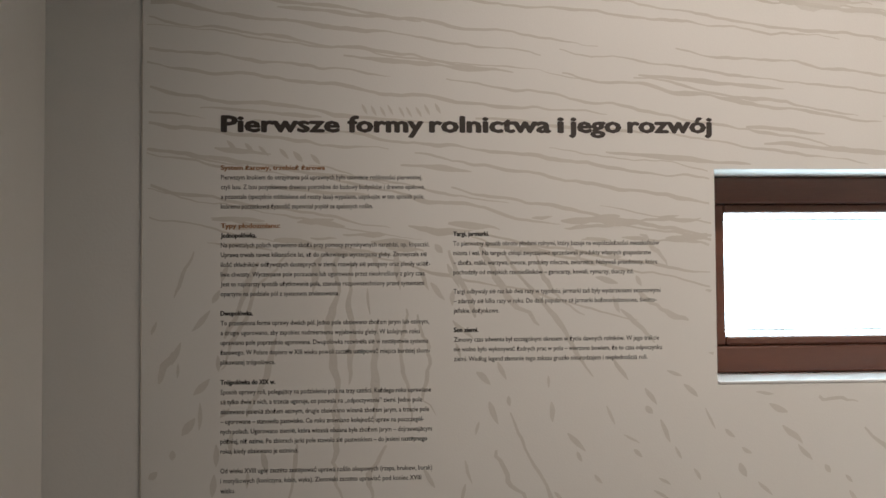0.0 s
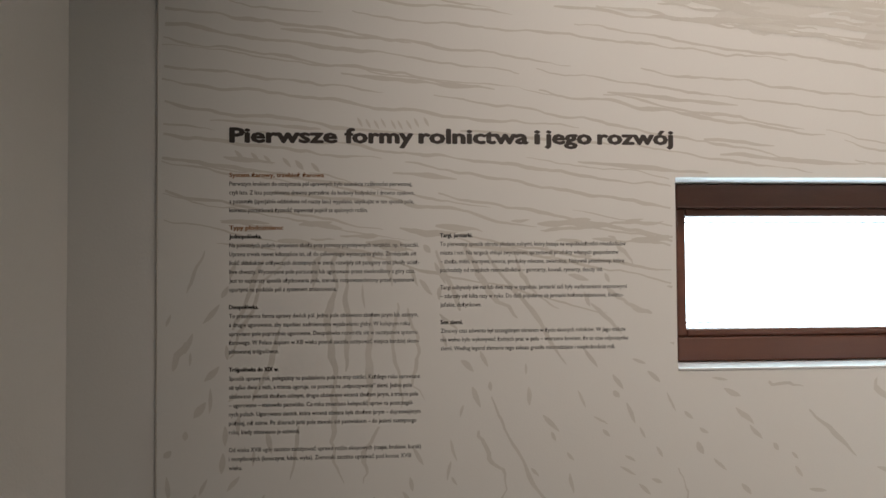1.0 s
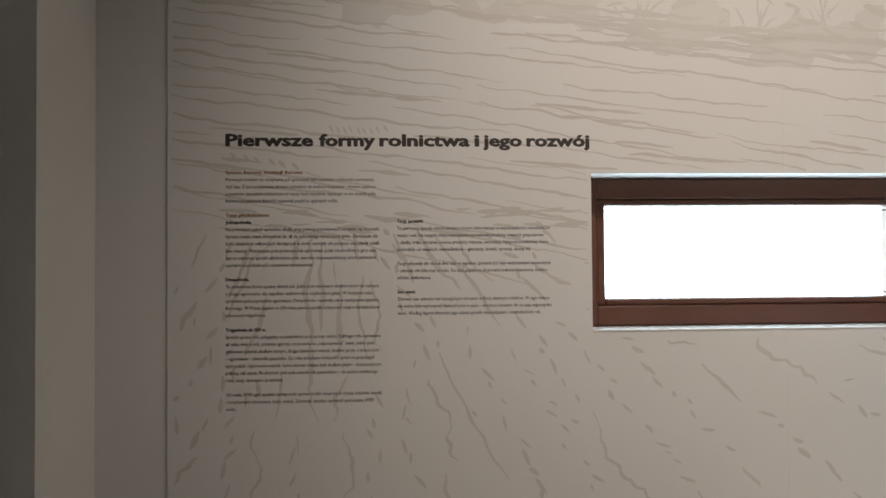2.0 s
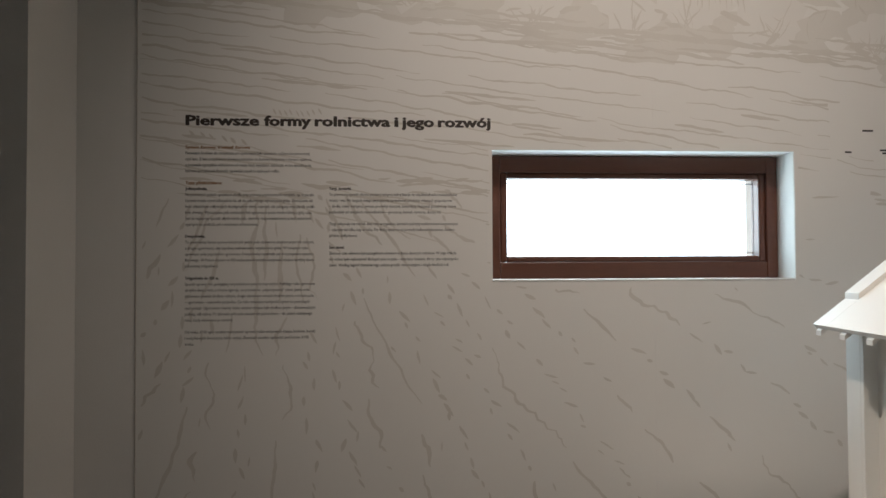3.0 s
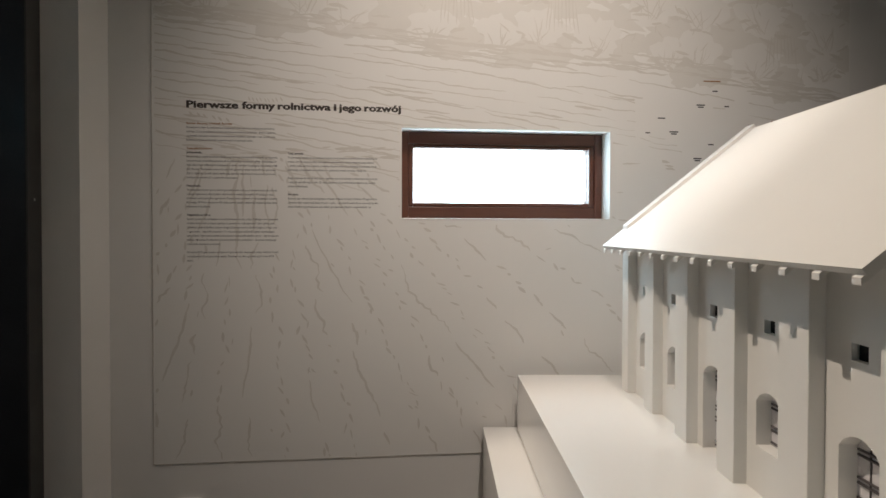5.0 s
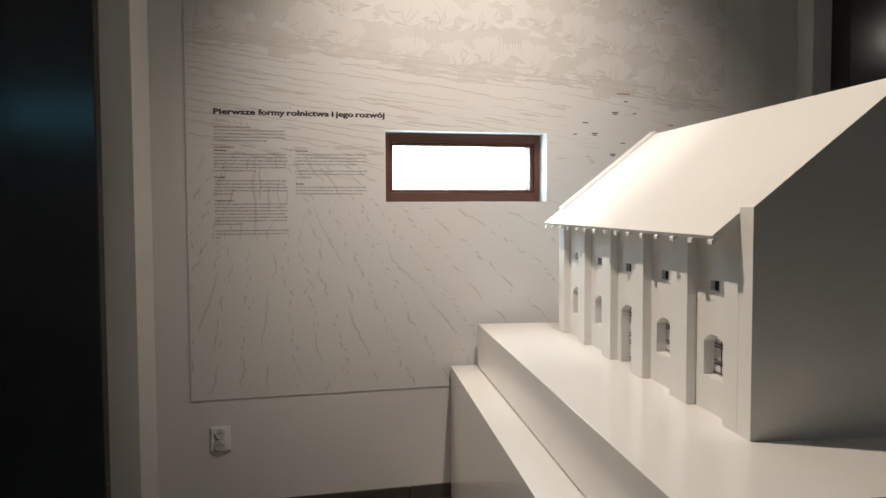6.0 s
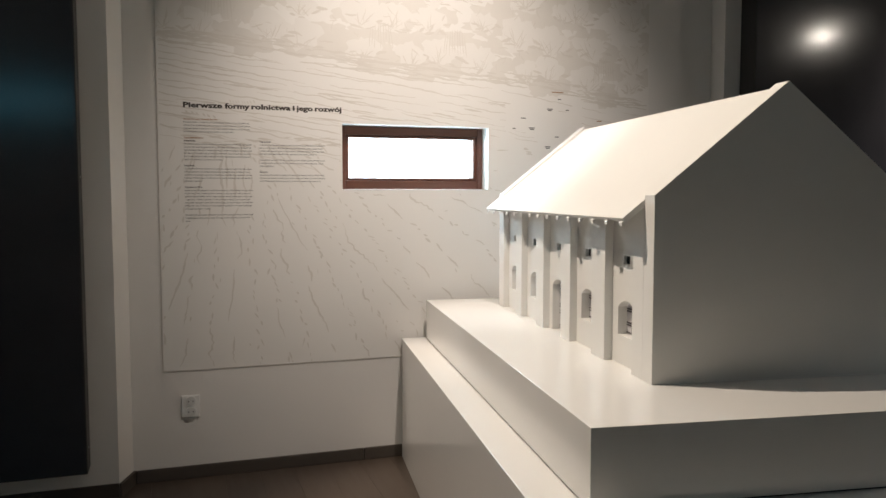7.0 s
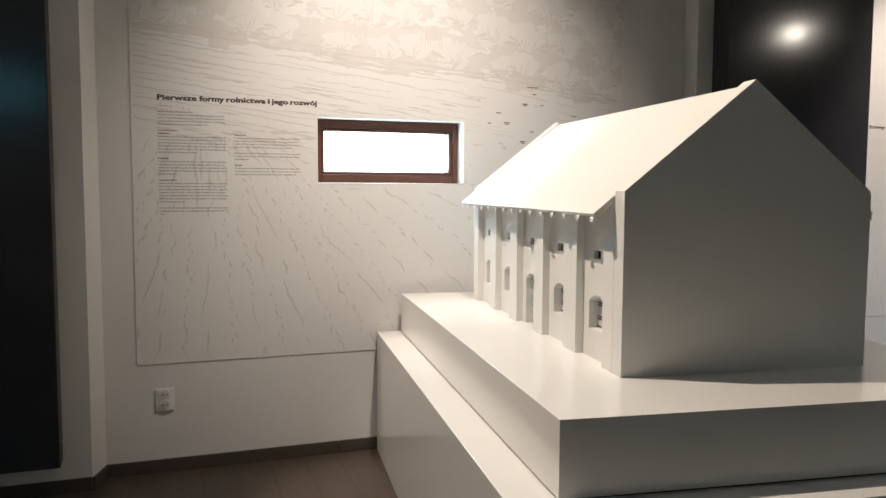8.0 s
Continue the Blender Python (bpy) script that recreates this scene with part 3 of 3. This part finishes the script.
def gable(y0, y1, lift):
    """Gable wall that rises a little over the roof as a parapet."""
    xs = (MXP, 2 * RIDGE - MXP)
    zt = roof_z(MXP) + lift
    bm = prism(B(), [(xs[0], PT), (xs[1], PT), (xs[1], zt), (RIDGE, PEAK + lift), (xs[0], zt)], "y", y0, y1)
    bmesh.ops.bevel(bm, geom=list(bm.edges), offset=0.0006, segments=1, affect="EDGES")
    return bm


part("gable_wall", gable(MY0, MY0 + GT, 0.012), MODEL, model, "plain white gable wall")
part("gable_wall", gable(MY1 - GT, MY1, 0.012), MODEL, model, "plain white gable wall")

BAYS = tuple((c - 0.103, c + 0.103) for c in (-1.742, -1.424, -1.122, -0.822, -0.530))       # recesses between the pilasters


def bay_wall(y0, y1, opening, hole):
    """Recessed wall of one bay: a slab with an arched opening and a small square vent cut through it."""
    bm = B()
    oy0, oy1, oz0, oz1, rise = opening
    hy0, hy1, hz0, hz1 = hole
    top = roof_z(MXW) - 0.004
    xa, xb = MXW, MXW + REVEAL
    box(bm, xa, xb, y0, oy0, PT, oz1 - rise)
    box(bm, xa, xb, oy1, y1, PT, oz1 - rise)
    if oz0 > PT + 0.001:
        box(bm, xa, xb, oy0, oy1, PT, oz0)
    n = 10
    ys = [oy0 + (oy1 - oy0) * i / n for i in range(n + 1)]
    head = [(y, oz1 - rise + rise * max(0.0, math.sin(math.pi * i / n)) ** 0.7) for i, y in enumerate(ys)]
    prism(bm, [(y0, oz1 - rise)] + head + [(y1, oz1 - rise), (y1, hz0), (y0, hz0)], "x", xa, xb)
    box(bm, xa, xb, y0, hy0, hz0, hz1)
    box(bm, xa, xb, hy1, y1, hz0, hz1)
    box(bm, xa, xb, y0, y1, hz1, top)
    bmesh.ops.remove_doubles(bm, verts=bm.verts, dist=0.00001)
    return bm


HEAD, SILL, VENT0, VENT1 = PT + 0.200, PT + 0.090, PT + 0.311, PT + 0.337
for i, (y0, y1) in enumerate(BAYS):
    c = (y0 + y1) / 2
    door = i == 2
    w = 0.066 if door else 0.058
    z0 = PT if door else SILL
    part("bay_wall", bay_wall(y0, y1, (c - w, c + w, z0, HEAD, 0.024), (c - 0.024, c + 0.024, VENT0, VENT1)), MODEL, model)
    back = MXW + REVEAL
    fill = part("door" if door else "window", box(B(), back + 0.0005, back + 0.004, c - w - 0.004, c + w + 0.004, z0 if door else z0 - 0.004, HEAD + 0.004), PANE_PALE, model, "pale door leaf with dark bars" if door else "pale window pane with dark glazing bars")
    rows = (0.008, 0.017, 0.064, 0.073, 0.090, 0.099, 0.158, 0.167, 0.180) if door else (0.096, 0.119, 0.127, 0.162, 0.170)
    for dz in rows:
        part("glazing_bar", box(B(), back - 0.0024, back + 0.0004, c - w + 0.002, c + w - 0.002, PT + dz - 0.0016, PT + dz + 0.0016), GRID, fill)
    for dy in ((-0.030, -0.026, 0.026, 0.030) if door else (-0.020, 0.020)):
        part("glazing_bar", box(B(), back - 0.0018, back + 0.0006, c + dy - 0.001, c + dy + 0.001, z0 + 0.003, HEAD - 0.008), GRID, fill)
    # dark sheet set in the hole in place of its shade
    part("vent", box(B(), MXW + 0.012, MXW + 0.016, c - 0.0239, c + 0.0239, VENT0 + 0.0001, VENT1 - 0.0001), HOLLOW_SHADE, model, "small square vent, its back painted dark as shade")

edges = [MY0 + GT] + [v for pair in BAYS for v in pair] + [MY1 - GT]
for a, b in zip(edges[::2], edges[1::2]):
    part("pilaster", box(B(), MXP, MXW + REVEAL, a, b, PT, roof_z(MXP) - 0.012, 0.001, 1), MODEL, model)
part("rear_wall", box(B(), 2 * RIDGE - MXW - 0.03, 2 * RIDGE - MXP, MY0 + GT, MY1 - GT, PT, roof_z(MXP) - 0.012), MODEL, model, "plain rear wall")

ROOF_T = 0.010
for side in (1, -1):
    ex = RIDGE - side * (RIDGE - EAVE)
    ez = roof_z(EAVE)
    cut = (ex + side * ROOF_T * 0.63, ez - ROOF_T * 0.78)
    out = [(ex, ez), (RIDGE, PEAK), (RIDGE, PEAK - ROOF_T * 1.28), cut]
    bm = prism(B(), out, "y", MY0 + GT + 0.0005, MY1 - GT - 0.0005)
    part("roof", bm, MODEL, model, "smooth white roof slope")
    # strip of the eaves that runs past the gable
    lap = MXP - 0.001
    lx, lz = RIDGE - side * (RIDGE - lap), roof_z(lap)
    tip = [(ex, ez), (lx, lz), (lx, lz - ROOF_T * 1.28), cut]
    part("eaves_end", prism(B(), tip, "y", MY1 - GT, MY1 - 0.001), MODEL, model)
    n = 15
    for i in range(n):
        y = MY0 + GT + 0.016 + i * (MY1 - MY0 - GT - 0.040) / (n - 1)
        bm = B()
        xa, xb = EAVE + 0.0015, (MXW if y < MY1 - GT - 0.012 else MXP - 0.003) + 0.002
        za, zb = roof_z(xa) - ROOF_T * 1.28, roof_z(xb) - ROOF_T * 1.28
        o = [(RIDGE - side * (RIDGE - p), q) for p, q in ((xa, za), (xb, zb), (xb, zb - 0.0095), (xa, za - 0.0095))]
        part("rafter_tail", prism(bm, o, "y", y - 0.0115, y + 0.0115), MODEL, model)

model.matrix_basis = TURN @ model.matrix_basis

# ---- lamp and screen that show in the glossy panels ----
def track_lamp(place, target):
    ob = thing("track_spotlight", place, "lit black ceiling spotlight with a round head", "lamp")
    way = (Vector(target) - Vector(place)).normalized()
    c = Vector(place)
    part("stem", rod(B(), (place[0], place[1], (place[2] + 0.05 + CEILING) / 2), (0, 0, 1), 0.012, CEILING - place[2] - 0.05, 16), BLACK_EDGE, ob)
    part("head", rod(B(), c - way * 0.07, way, 0.045, 0.13, 32, 0.05), BLACK_EDGE, ob, "black cylindrical lamp head", True)
    part("lens", rod(B(), c - way * 0.004, way, 0.024, 0.006, 32), LAMP_GLOW, ob, "bright warm lens")
    return ob


track_lamp((5.88, -2.82, 2.80), (3.4, -0.2, 2.1))
scr = thing("wall_screen", (-1.6, Y_S, 2.17), "wide wall screen with a teal picture on the opposite wall", "screen")
part("bezel", box(B(), -2.25, -0.95, Y_S, Y_S + 0.05, 2.17, 2.53, 0.006), BLACK_EDGE, scr, "black bezel")
part("display", box(B(), -2.22, -0.98, Y_S + 0.0505, Y_S + 0.054, 2.20, 2.50), SCREEN, scr, "glowing teal display")

# ---- floor planks ----
PW, PL = 0.16, 1.25


def plank_mesh(length):
    me = bpy.data.meshes.new("plank")
    bm = box(B(), 0.0003, PW - 0.0003, 0.0003, length - 0.0003, -0.0079, 0.0, 0.0006, 1)
    bm.to_mesh(me)
    bm.free()
    me.materials.append(PLANK)
    return me


WHOLE = plank_mesh(PL)
NEAR_X, ROWS = -0.70, 26
for i in range(ROWS):
    x = NEAR_X + i * PW
    first = PL * (0.25 + 0.37 * i % 0.75)
    for y, me in [(-0.002 - first, plank_mesh(first))] + [(-0.002 - first - PL * (j + 1), WHOLE) for j in range(3)]:
        ob = new("plank", me)
        ob.parent = floor
        ob.location = (x, y, 0)
rest = B()
for i in range(64):
    x = NEAR_X + (i - 11) * PW
    inside = 0 <= i - 11 < ROWS
    y1 = -0.002 - PL * (0.25 + 0.37 * (i - 11) % 0.75) - 3 * PL if inside else -0.002
    if y1 > Y_S:
        box(rest, x + 0.0008, x + PW - 0.0008, Y_S, y1 - 0.001, -0.0079, 0.0)
tagged(part("plank_field", rest, PLANK, floor), kind="stuff")
